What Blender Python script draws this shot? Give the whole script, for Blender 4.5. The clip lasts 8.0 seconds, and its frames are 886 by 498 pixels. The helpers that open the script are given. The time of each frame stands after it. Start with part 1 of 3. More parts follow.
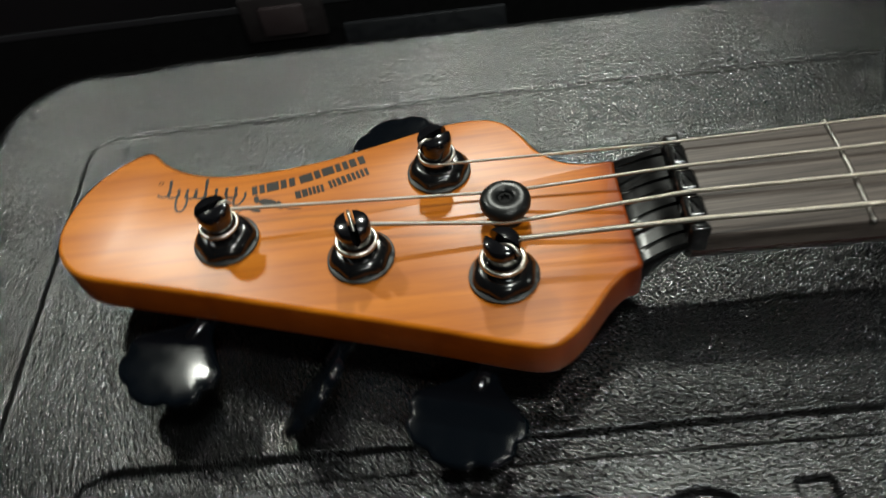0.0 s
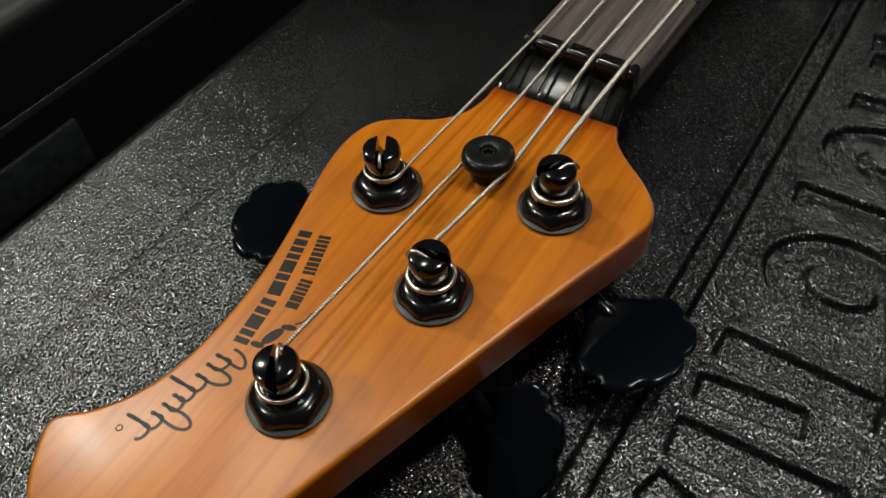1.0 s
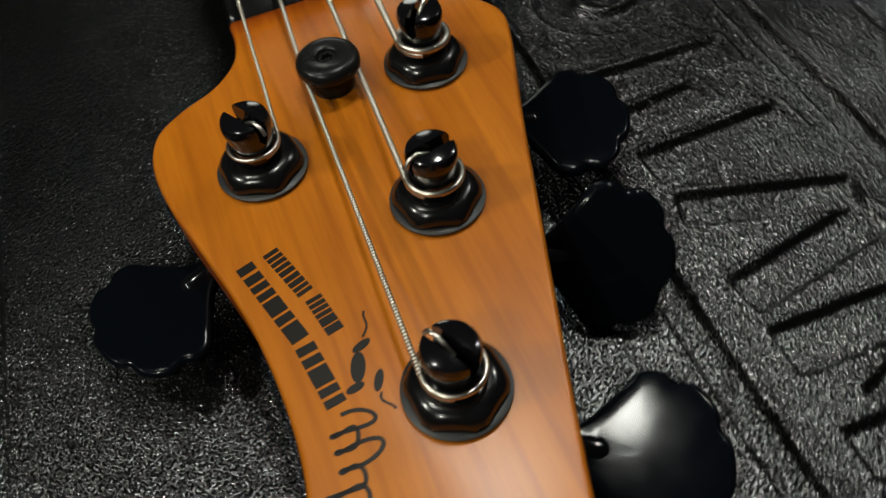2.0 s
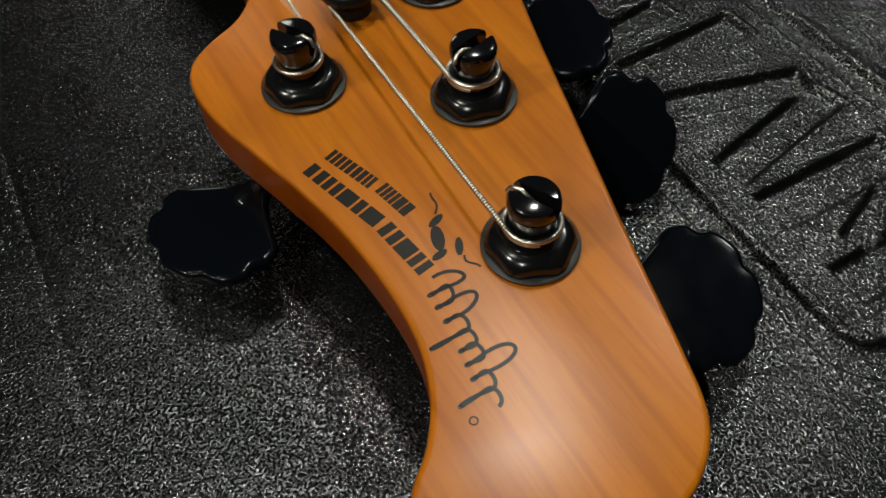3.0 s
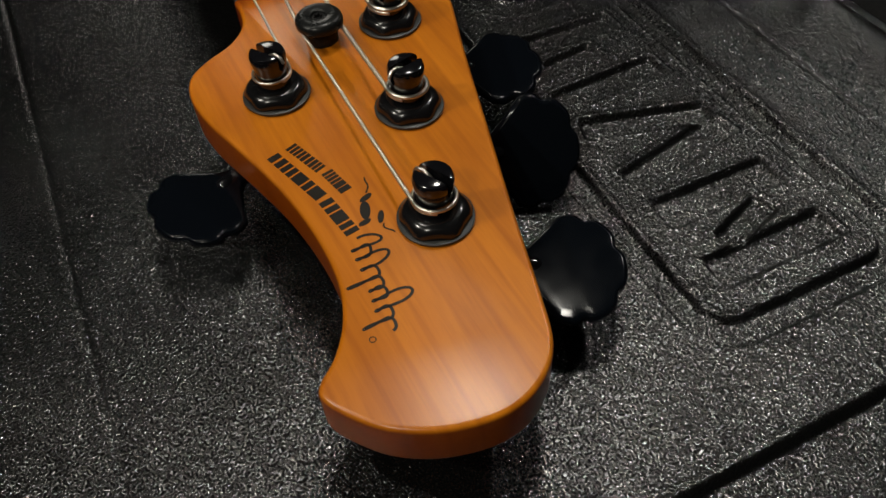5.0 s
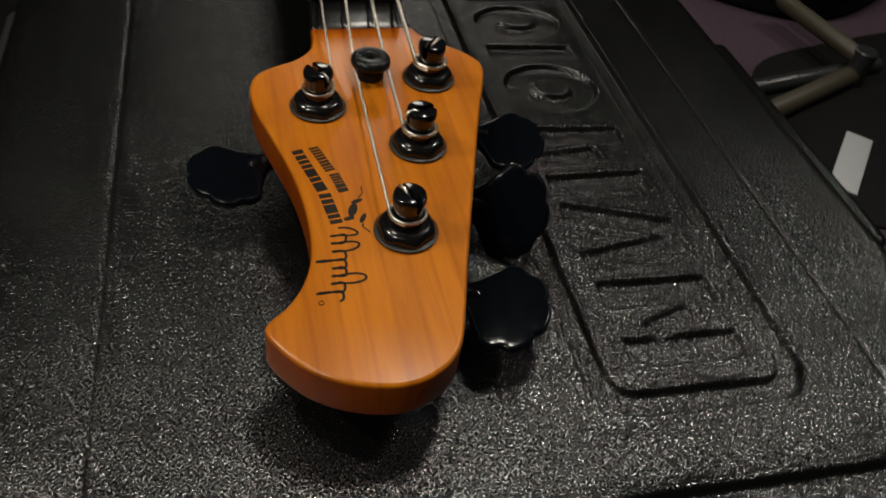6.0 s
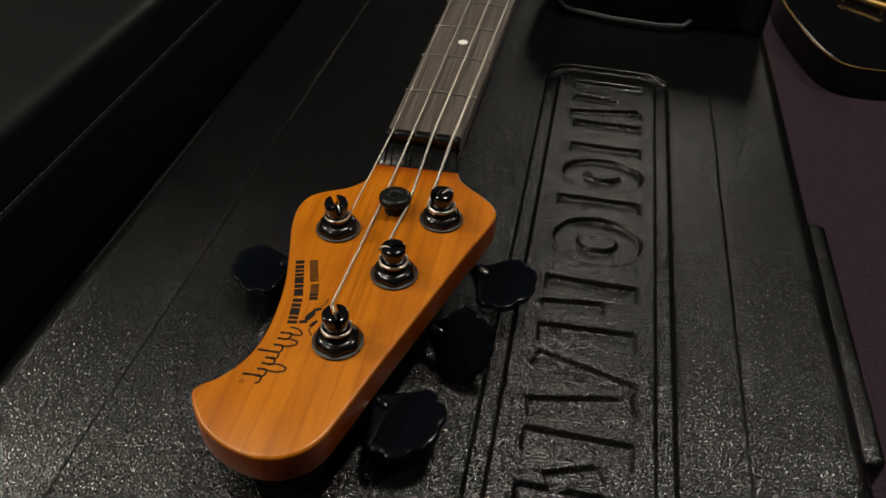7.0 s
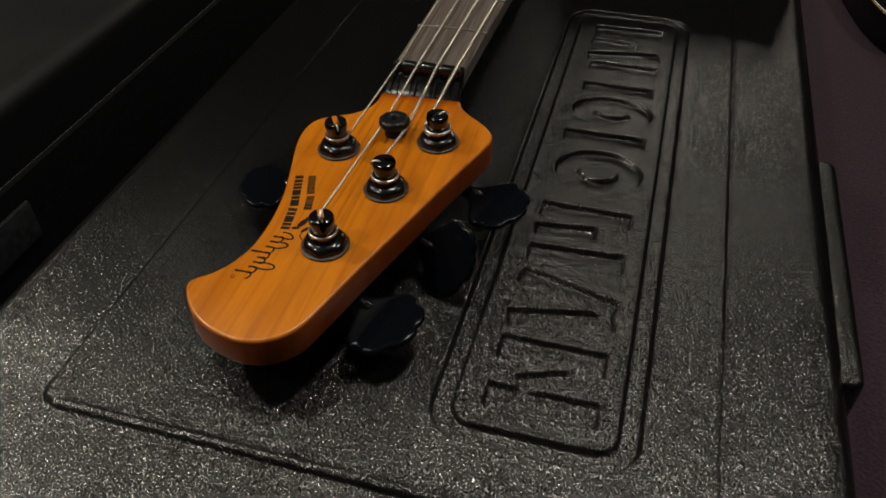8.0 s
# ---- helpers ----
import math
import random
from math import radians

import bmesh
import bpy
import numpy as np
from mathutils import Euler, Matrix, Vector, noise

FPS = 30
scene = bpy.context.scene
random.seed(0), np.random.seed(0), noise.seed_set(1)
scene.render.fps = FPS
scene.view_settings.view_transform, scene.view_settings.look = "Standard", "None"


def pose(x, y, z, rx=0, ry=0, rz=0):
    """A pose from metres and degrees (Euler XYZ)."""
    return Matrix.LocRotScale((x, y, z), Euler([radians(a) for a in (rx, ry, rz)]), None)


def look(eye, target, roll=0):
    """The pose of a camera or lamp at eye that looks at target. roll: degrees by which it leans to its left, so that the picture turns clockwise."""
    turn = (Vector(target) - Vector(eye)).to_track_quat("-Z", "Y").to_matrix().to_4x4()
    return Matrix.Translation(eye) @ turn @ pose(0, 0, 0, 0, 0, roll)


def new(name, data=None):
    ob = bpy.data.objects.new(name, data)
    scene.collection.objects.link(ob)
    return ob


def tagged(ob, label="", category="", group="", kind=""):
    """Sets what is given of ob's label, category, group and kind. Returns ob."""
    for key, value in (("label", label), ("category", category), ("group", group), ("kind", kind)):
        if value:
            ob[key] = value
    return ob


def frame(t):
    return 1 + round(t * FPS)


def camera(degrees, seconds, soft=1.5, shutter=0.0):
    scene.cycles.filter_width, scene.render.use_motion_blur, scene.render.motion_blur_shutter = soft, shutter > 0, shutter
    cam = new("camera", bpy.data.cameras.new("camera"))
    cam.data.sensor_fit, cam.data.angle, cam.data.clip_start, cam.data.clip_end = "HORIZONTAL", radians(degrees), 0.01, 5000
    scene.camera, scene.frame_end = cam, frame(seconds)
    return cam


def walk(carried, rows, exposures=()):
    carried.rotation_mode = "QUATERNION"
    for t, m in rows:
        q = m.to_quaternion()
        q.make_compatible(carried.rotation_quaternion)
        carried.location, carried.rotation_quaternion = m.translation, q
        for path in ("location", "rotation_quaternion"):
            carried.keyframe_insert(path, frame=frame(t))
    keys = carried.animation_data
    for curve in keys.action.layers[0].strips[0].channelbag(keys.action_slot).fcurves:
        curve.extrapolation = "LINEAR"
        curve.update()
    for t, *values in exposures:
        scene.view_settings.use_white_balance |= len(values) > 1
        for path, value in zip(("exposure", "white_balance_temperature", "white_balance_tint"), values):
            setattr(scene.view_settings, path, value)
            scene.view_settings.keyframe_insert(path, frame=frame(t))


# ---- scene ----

# ---- camera and its path: seconds, eye, target, roll ----
cam = camera(58.11, 8.0, 1.5, 0.25)
PATH = [
    (0, (0.1642, -0.0635, 0.2314), (-0.0739, -0.0776, -0.0645), -9.76),
    (0.5, (0.1128, -0.1711, 0.2020), (-0.0979, -0.0461, -0.0885), -7.58),
    (1, (0.0827, -0.2014, 0.2100), (-0.0553, -0.0024, -0.0828), -3.94),
    (1.2, (0.0629, -0.2063, 0.1980), (-0.0504, -0.0053, -0.1040), -3.59),
    (2.3, (-0.0596, -0.2106, 0.1708), (0.0431, -0.0083, -0.1340), -4.96),
    (2.5, (-0.0745, -0.2176, 0.1694), (0.0320, -0.0214, -0.1381), -2.31),
    (3, (-0.0724, -0.2208, 0.1747), (0.0377, -0.0272, -0.1332), -1.91),
    (3.5, (-0.0666, -0.2373, 0.1697), (0.0439, -0.0411, -0.1363), -3.87),
    (4, (-0.0722, -0.2672, 0.1854), (0.0365, -0.0644, -0.1171), -2.06),
    (4.2, (-0.0717, -0.2695, 0.1895), (0.0363, -0.0637, -0.1111), -2.03),
    (5.3, (-0.0675, -0.2827, 0.1990), (0.0375, -0.0588, -0.0895), -1.49),
    (5.5, (-0.0623, -0.2931, 0.1971), (0.0450, -0.0661, -0.0881), 1.41),
    (6, (-0.0655, -0.3264, 0.2183), (0.0354, -0.0730, -0.0462), 11.08),
    (6.5, (-0.0070, -0.3506, 0.2528), (0.0221, -0.0753, -0.0075), 4.86),
    (7, (0.0658, -0.3593, 0.2825), (0.0256, -0.0739, 0.0349), 2.66),
    (7.5, (0.0889, -0.3724, 0.2791), (0.0239, -0.0917, 0.0313), 2.06),
    (8, (0.1084, -0.3835, 0.2698), (0.0380, -0.1100, 0.0156), -0.24),
]
# the clip's camera shifts its white balance a little towards warm after the first second
walk(cam, [(t, look(e, g, r)) for t, e, g, r in PATH], [(0.0, 0.38, 6150, -1), (1.2, 0.08, 6350, 2), (2.3, -0.06, 6350, 0), (3.5, -0.06, 6400, 1), (4.0, -0.07, 6500, 4), (5.3, -0.07, 6700, 6), (6.5, -0.01, 6850, 7), (8.0, 0.0, 7000, 6)])

# ---- light: a dark shop lit by a few ceiling spots ----
world = bpy.data.worlds.new("shop")
scene.world = world
world.use_nodes = True
world.node_tree.nodes["Background"].inputs["Color"].default_value = (0.8, 0.9, 1.0, 1)
world.node_tree.nodes["Background"].inputs["Strength"].default_value = 0.0006


def lamp(name, azimuth, elevation, distance, size, watts, colour, aim=(0.0, -0.08, 0.0)):
    a, e = radians(azimuth), radians(elevation)
    eye = Vector(aim) + distance * Vector((math.sin(a) * math.cos(e), math.cos(a) * math.cos(e), math.sin(e)))
    data = bpy.data.lights.new(name, "AREA")
    data.shape, data.size, data.energy, data.color = "DISK", size, watts, colour
    ob = new(name, data)
    ob.matrix_world = look(eye, aim)
    return ob


lamp("ceiling_spot", 39, 73, 2.1, 0.24, 16, (1.0, 0.95, 0.89))
lamp("ceiling_spot", -82, 45, 2.4, 0.12, 20, (1.0, 0.94, 0.85))
lamp("ceiling_spot", -65, 68, 2.3, 0.12, 8, (1.0, 0.94, 0.85))
lamp("ceiling_spot", 72, 46, 2.3, 0.12, 8.2, (1.0, 0.95, 0.90))
lamp("ceiling_spot", -126, 47, 2.4, 0.12, 15, (1.0, 0.94, 0.85))
# added soft fill from the north, no real fitting; lifts the far lid
lamp("north_fill", 11, 20, 2.5, 0.50, 3.5, (1.0, 0.95, 0.88))

# ---- materials ----


def material(name, colour, rough, metal=0.0, coat=0.0, spec=0.5):
    m = bpy.data.materials.new(name)
    m.use_nodes = True
    b = m.node_tree.nodes["Principled BSDF"]
    b.inputs["Base Color"].default_value = (*colour, 1)
    b.inputs["Roughness"].default_value = rough
    b.inputs["Metallic"].default_value = metal
    b.inputs["Coat Weight"].default_value = coat
    b.inputs["Specular IOR Level"].default_value = spec
    return m


def add(m, kind, **values):
    n = m.node_tree.nodes.new(kind)
    for key, value in values.items():
        if key in n.inputs:
            n.inputs[key].default_value = value
    return n


def link(m, a, out, b, into):
    m.node_tree.links.new(a.outputs[out], b.inputs[into])


def coords(m, scale, turn=0.0):
    """Object coordinates in metres, scaled."""
    c = add(m, "ShaderNodeTexCoord")
    p = add(m, "ShaderNodeMapping")
    p.inputs["Scale"].default_value = scale
    p.inputs["Rotation"].default_value = (0, 0, radians(turn))
    link(m, c, "Object", p, "Vector")
    return p


def ramp(m, stops):
    r = add(m, "ShaderNodeValToRGB")
    e = r.color_ramp.elements
    for k, (pos, col) in enumerate(stops):
        el = e[k] if k < 2 else e.new(pos)
        el.position, el.color = pos, (*col, 1) if len(col) == 3 else col
    return r


def principled(m):
    return m.node_tree.nodes["Principled BSDF"]


def bump(m, height, out, strength, distance, onto="Normal"):
    n = add(m, "ShaderNodeBump", Strength=strength, Distance=distance)
    link(m, height, out, n, "Height")
    link(m, n, "Normal", principled(m), onto)
    return n


def make_wood():
    m = material("roasted_maple", (0.45, 0.17, 0.03), 0.31, spec=0.42)
    b = principled(m)
    broad = add(m, "ShaderNodeTexNoise", Scale=1.0, Detail=5.0, Roughness=0.6, Distortion=0.5)
    link(m, coords(m, (70, 9, 40), 4), "Vector", broad, "Vector")
    tone = ramp(m, [(0.3, (0.350, 0.097, 0.003)), (0.7, (0.505, 0.160, 0.007))])
    link(m, broad, "Fac", tone, "Fac")
    fine = add(m, "ShaderNodeTexNoise", Scale=1.0, Detail=6.0, Roughness=0.7)
    link(m, coords(m, (900, 40, 500), 3), "Vector", fine, "Vector")
    streak = ramp(m, [(0.35, (0.62, 0.5, 0.42)), (0.55, (1, 1, 1))])
    link(m, fine, "Fac", streak, "Fac")
    rays = add(m, "ShaderNodeTexWave", Scale=1.0, Distortion=6.0, Detail=3.0)
    rays.bands_direction = "X"
    link(m, coords(m, (38, 2.6, 14), 5), "Vector", rays, "Vector")
    line = ramp(m, [(0.0, (0.66, 0.55, 0.45)), (0.16, (1, 1, 1))])
    link(m, rays, "Fac", line, "Fac")
    one = add(m, "ShaderNodeMixRGB", Fac=0.3)
    two = add(m, "ShaderNodeMixRGB", Fac=0.36)
    one.blend_type = two.blend_type = "MULTIPLY"
    link(m, tone, "Color", one, "Color1")
    link(m, streak, "Color", one, "Color2")
    link(m, one, "Color", two, "Color1")
    link(m, line, "Color", two, "Color2")
    # dark stain where the headstock meets the neck; past it, the neck's shade painted in
    place = add(m, "ShaderNodeSeparateXYZ")
    link(m, coords(m, (1, 1, 1)), "Vector", place, "Vector")
    wander = add(m, "ShaderNodeMath")
    wander.operation = "MULTIPLY_ADD"
    wander.inputs[1].default_value = 0.006
    link(m, broad, "Fac", wander, 0)
    link(m, place, "Y", wander, 2)
    fade = add(m, "ShaderNodeMapRange")
    for key, value in (("From Min", -0.027), ("From Max", -0.009), ("To Min", 0.0), ("To Max", 1.0)):
        fade.inputs[key].default_value = value
    link(m, wander, "Value", fade, "Value")
    burst_shade = ramp(m, [(0.0, (1, 1, 1)), (0.55, (0.90, 0.76, 0.70)), (0.82, (0.55, 0.34, 0.28)), (1.0, (0.10, 0.05, 0.04))])
    link(m, fade, "Result", burst_shade, "Fac")
    three = add(m, "ShaderNodeMixRGB", Fac=1.0)
    three.blend_type = "MULTIPLY"
    link(m, two, "Color", three, "Color1")
    link(m, burst_shade, "Color", three, "Color2")
    # darker and redder below the face, down the sides
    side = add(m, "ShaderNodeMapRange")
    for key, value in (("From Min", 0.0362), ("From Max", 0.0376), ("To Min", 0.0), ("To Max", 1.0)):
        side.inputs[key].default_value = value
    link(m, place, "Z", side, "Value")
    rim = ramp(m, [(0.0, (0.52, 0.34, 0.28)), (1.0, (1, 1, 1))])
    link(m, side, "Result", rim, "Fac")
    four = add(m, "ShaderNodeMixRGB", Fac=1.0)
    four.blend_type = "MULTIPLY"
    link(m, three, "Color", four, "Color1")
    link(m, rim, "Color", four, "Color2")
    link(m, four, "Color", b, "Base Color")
    bump(m, fine, "Fac", 0.06, 0.0002)
    return m


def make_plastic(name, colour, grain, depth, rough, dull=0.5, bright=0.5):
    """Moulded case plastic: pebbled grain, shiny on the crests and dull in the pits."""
    m = material(name, colour, rough)
    b = principled(m)
    c = coords(m, (1, 1, 1))
    c.inputs["Rotation"].default_value = (0.5, 0.4, 0.3)
    pebble = add(m, "ShaderNodeTexNoise", Scale=grain, Detail=1.0, Roughness=0.5, Distortion=0.15)
    link(m, c, "Vector", pebble, "Vector")
    bump(m, pebble, "Fac", 1.0, depth)
    wear = add(m, "ShaderNodeTexNoise", Scale=14.0, Detail=6.0, Roughness=0.6)
    link(m, c, "Vector", wear, "Vector")
    gloss = add(m, "ShaderNodeMapRange")
    gloss.inputs["To Min"].default_value, gloss.inputs["To Max"].default_value = rough * 0.85, rough * 1.15
    link(m, wear, "Fac", gloss, "Value")
    link(m, gloss, "Result", b, "Roughness")
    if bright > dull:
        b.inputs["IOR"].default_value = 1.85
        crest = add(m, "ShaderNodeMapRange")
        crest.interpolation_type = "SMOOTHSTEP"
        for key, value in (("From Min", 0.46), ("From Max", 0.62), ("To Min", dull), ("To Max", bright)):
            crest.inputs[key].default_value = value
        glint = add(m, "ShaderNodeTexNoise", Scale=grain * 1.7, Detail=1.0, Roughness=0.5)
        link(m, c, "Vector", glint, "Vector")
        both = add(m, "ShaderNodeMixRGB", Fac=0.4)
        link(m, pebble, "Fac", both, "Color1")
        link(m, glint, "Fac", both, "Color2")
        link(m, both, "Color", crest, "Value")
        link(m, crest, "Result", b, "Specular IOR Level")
    return m


def make_board():
    m = material("dark_rosewood", (0.05, 0.04, 0.035), 0.5)
    fine = add(m, "ShaderNodeTexNoise", Scale=1.0, Detail=6.0, Roughness=0.65)
    link(m, coords(m, (700, 14, 300)), "Vector", fine, "Vector")
    tone = ramp(m, [(0.35, (0.028, 0.020, 0.017)), (0.62, (0.10, 0.080, 0.068))])
    link(m, fine, "Fac", tone, "Fac")
    link(m, tone, "Color", principled(m), "Base Color")
    bump(m, fine, "Fac", 0.25, 0.0003)
    return m


def make_winding():
    """Nickel wrap wire: fine rings along the string."""
    m = material("wound_nickel", (0.50, 0.45, 0.38), 0.42, metal=1.0)
    w = add(m, "ShaderNodeTexWave", Scale=1.0)
    w.bands_direction = "Y"
    link(m, coords(m, (1, 400, 1)), "Vector", w, "Vector")
    groove = ramp(m, [(0.08, (0.14, 0.12, 0.10)), (0.42, (0.70, 0.64, 0.55))])
    link(m, w, "Fac", groove, "Fac")
    link(m, groove, "Color", principled(m), "Base Color")
    bump(m, w, "Fac", 0.6, 0.0002)
    return m


def make_carpet():
    m = material("plum_carpet", (0.05, 0.028, 0.04), 0.95)
    n = add(m, "ShaderNodeTexNoise", Scale=260.0, Detail=4.0)
    link(m, coords(m, (1, 1, 1)), "Vector", n, "Vector")
    tone = ramp(m, [(0.3, (0.016, 0.008, 0.0135)), (0.7, (0.046, 0.022, 0.038))])
    link(m, n, "Fac", tone, "Fac")
    link(m, tone, "Color", principled(m), "Base Color")
    bump(m, n, "Fac", 0.6, 0.004)
    return m


def make_scuffed(name, colour, rough, coat=0.0):
    """Glossy black finish with faint smears."""
    m = material(name, colour, rough, coat=coat)
    n = add(m, "ShaderNodeTexNoise", Scale=180.0, Detail=5.0)
    link(m, coords(m, (1, 1, 1)), "Vector", n, "Vector")
    g = add(m, "ShaderNodeMapRange")
    g.inputs["To Min"].default_value, g.inputs["To Max"].default_value = rough * 0.6, rough * 1.6
    link(m, n, "Fac", g, "Value")
    link(m, g, "Result", principled(m), "Roughness")
    return m


WOOD = make_wood()
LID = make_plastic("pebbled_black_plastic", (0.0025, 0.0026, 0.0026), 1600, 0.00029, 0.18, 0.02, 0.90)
SMOOTH = make_plastic("dull_black_plastic", (0.012, 0.012, 0.013), 500, 0.0003, 0.4)
GLOSS = make_scuffed("gloss_black_metal", (0.004, 0.004, 0.005), 0.10)
SATIN = make_scuffed("satin_black_metal", (0.014, 0.015, 0.016), 0.28)
KNOB = make_scuffed("black_key_finish", (0.0020, 0.0028, 0.0042), 0.11)
HEX = make_scuffed("black_hex_finish", (0.005, 0.005, 0.0055), 0.17)
NUT = make_scuffed("black_nut_plastic", (0.008, 0.008, 0.008), 0.14)
END = make_scuffed("black_lacquer", (0.003, 0.003, 0.003), 0.18)
principled(KNOB).inputs["Specular IOR Level"].default_value = 0.14
principled(END).inputs["Specular IOR Level"].default_value = 0.20
BOARD = make_board()
WOUND = make_winding()
PLAIN = material("bright_nickel", (0.62, 0.58, 0.51), 0.32, metal=1.0)
FRET = material("fret_nickel", (0.19, 0.18, 0.165), 0.33, metal=1.0)
WASHER = make_scuffed("dull_black_washer", (0.012, 0.013, 0.013), 0.42)
BUTTON = make_scuffed("satin_black_button", (0.007, 0.0075, 0.0075), 0.27)
principled(BUTTON).inputs["Specular IOR Level"].default_value = 0.22
INK = material("black_print", (0.010, 0.008, 0.006), 0.36, spec=0.30)
INSIDE = material("dull_black_recess", (0.004, 0.004, 0.004), 0.7, spec=0.15)
PEARL = material("white_dot", (0.75, 0.74, 0.7), 0.3)
CARPET = make_carpet()
GOLD = material("gold_plate", (0.36, 0.22, 0.075), 0.40, metal=1.0)
CHROME = material("chrome_tube", (0.6, 0.6, 0.62), 0.12, metal=1.0)
CLOTH = make_scuffed("black_cloth", (0.002, 0.002, 0.0022), 0.6)
GREY = make_scuffed("grey_trim", (0.014, 0.014, 0.016), 0.5)
WALL = make_scuffed("dark_wall_paint", (0.018, 0.017, 0.018), 0.9)

# ---- building helpers ----


def mesh_of(name, bm, mat, smooth=40):
    bmesh.ops.recalc_face_normals(bm, faces=bm.faces)
    me = bpy.data.meshes.new(name)
    bm.to_mesh(me)
    bm.free()
    me.materials.append(mat)
    for p in me.polygons:
        p.use_smooth = True
    me.set_sharp_from_angle(angle=radians(smooth))
    return me


def part(name, bm, mat, parent, label="", smooth=40):
    ob = new(name, mesh_of(name, bm, mat, smooth))
    ob.parent = parent
    return tagged(ob, label) if label else ob


def thing(name, bm, mat, label, category, group="", kind="", smooth=40):
    return tagged(new(name, mesh_of(name, bm, mat, smooth)), label, category, group, kind)


def root(name, label, category, m=None, group="", kind=""):
    ob = new(name)
    if m is not None:
        ob.matrix_world = m
    return tagged(ob, label, category, group, kind)


def rings(bm, loops, cap=True):
    """Skin a row of closed loops of equal length."""
    made = [[bm.verts.new(p) for p in loop] for loop in loops]
    n = len(made[0])
    for a, b in zip(made, made[1:]):
        for k in range(n):
            bm.faces.new((a[k], a[(k + 1) % n], b[(k + 1) % n], b[k]))
    if cap:
        bm.faces.new(made[0])
        bm.faces.new(made[-1])
    return made


def spline(points, steps):
    """A closed smooth line through the points."""
    n, out = len(points), []
    for i in range(n):
        a, b, c, d = (Vector(points[(i + k) % n]) for k in (-1, 0, 1, 2))
        for s in range(steps):
            t = s / steps
            out.append(0.5 * ((2 * b) + (c - a) * t + (2 * a - 5 * b + 4 * c - d) * t * t + (3 * b - a - 3 * c + d) * t ** 3))
    return out


def inward(outline, d):
    """The closed outline moved inwards by d (counter-clockwise outlines)."""
    n, out = len(outline), []
    for i in range(n):
        t = (outline[(i + 1) % n] - outline[i - 1]).normalized()
        out.append(outline[i] + d * Vector((-t.y, t.x)))
    return out


def slab_loops(outline, low, high, round_top, round_low, steps=5):
    """Outlines of a plate with rounded rims, from its underside to its top."""
    loops = []
    for k in range(steps + 1):
        a = math.pi / 2 * k / steps
        loops.append([(p.x, p.y, low + round_low * (1 - math.cos(a))) for p in inward(outline, round_low * (1 - math.sin(a)))])
    for k in range(steps + 1):
        a = math.pi / 2 * k / steps
        loops.append([(p.x, p.y, high - round_top * (1 - math.sin(a))) for p in inward(outline, round_top * (1 - math.cos(a)))])
    return loops


def slab(outline, low, high, round_top, round_low, steps=5):
    """A plate with rounded rims."""
    bm = bmesh.new()
    rings(bm, slab_loops(outline, low, high, round_top, round_low, steps))
    return bm


def lathe(profile, n=40, m=None):
    """A turned body from (radius, z) pairs."""
    bm = bmesh.new()
    loops = [[(r * math.cos(2 * math.pi * k / n), r * math.sin(2 * math.pi * k / n), z) for k in range(n)] for r, z in profile]
    rings(bm, loops)
    if m is not None:
        bm.transform(m)
    return bm


def tube(points, radius, n=10, closed=False):
    """A round wire along a row of points; radius may be one value or a row."""
    bm = bmesh.new()
    pts = [Vector(p) for p in points]
    loops = []
    for i, p in enumerate(pts):
        a = pts[i - 1] if i or closed else pts[0]
        b = pts[(i + 1) % len(pts)] if closed or i < len(pts) - 1 else pts[-1]
        t = (b - a).normalized()
        side = t.cross(Vector((0, 0, 1)))
        side = side.normalized() if side.length > 1e-6 else Vector((1, 0, 0))
        up = side.cross(t)
        r = radius[i] if isinstance(radius, (list, tuple)) else radius
        loops.append([p + r * (math.cos(2 * math.pi * k / n) * side + math.sin(2 * math.pi * k / n) * up) for k in range(n)])
    if closed:
        loops.append(loops[0])
        rings(bm, loops, cap=False)
        bmesh.ops.remove_doubles(bm, verts=bm.verts, dist=1e-7)
    else:
        rings(bm, loops)
    return bm


def block(x0, x1, y0, y1, z0, z1, bevel=0.0, segments=2):
    bm = bmesh.new()
    bmesh.ops.create_cube(bm, size=1)
    for v in bm.verts:
        v.co = ((x0 + x1) / 2 + v.co.x * (x1 - x0), (y0 + y1) / 2 + v.co.y * (y1 - y0), (z0 + z1) / 2 + v.co.z * (z1 - z0))
    if bevel:
        bmesh.ops.bevel(bm, geom=list(bm.edges), offset=bevel, segments=segments, profile=0.5, affect="EDGES")
    return bm


def join(*bms):
    out = bmesh.new()
    for b in bms:
        me = bpy.data.meshes.new("join")
        b.to_mesh(me)
        b.free()
        out.from_mesh(me)
        bpy.data.meshes.remove(me)
    return out


def rounded_rect(x0, x1, y0, y1, r, n=8):
    out = []
    for cx, cy, a0 in ((x1 - r, y1 - r, 0), (x0 + r, y1 - r, 90), (x0 + r, y0 + r, 180), (x1 - r, y0 + r, 270)):
        for k in range(n + 1):
            a = radians(a0 + 90 * k / n)
            out.append(Vector((cx + r * math.cos(a), cy + r * math.sin(a))))
    return out


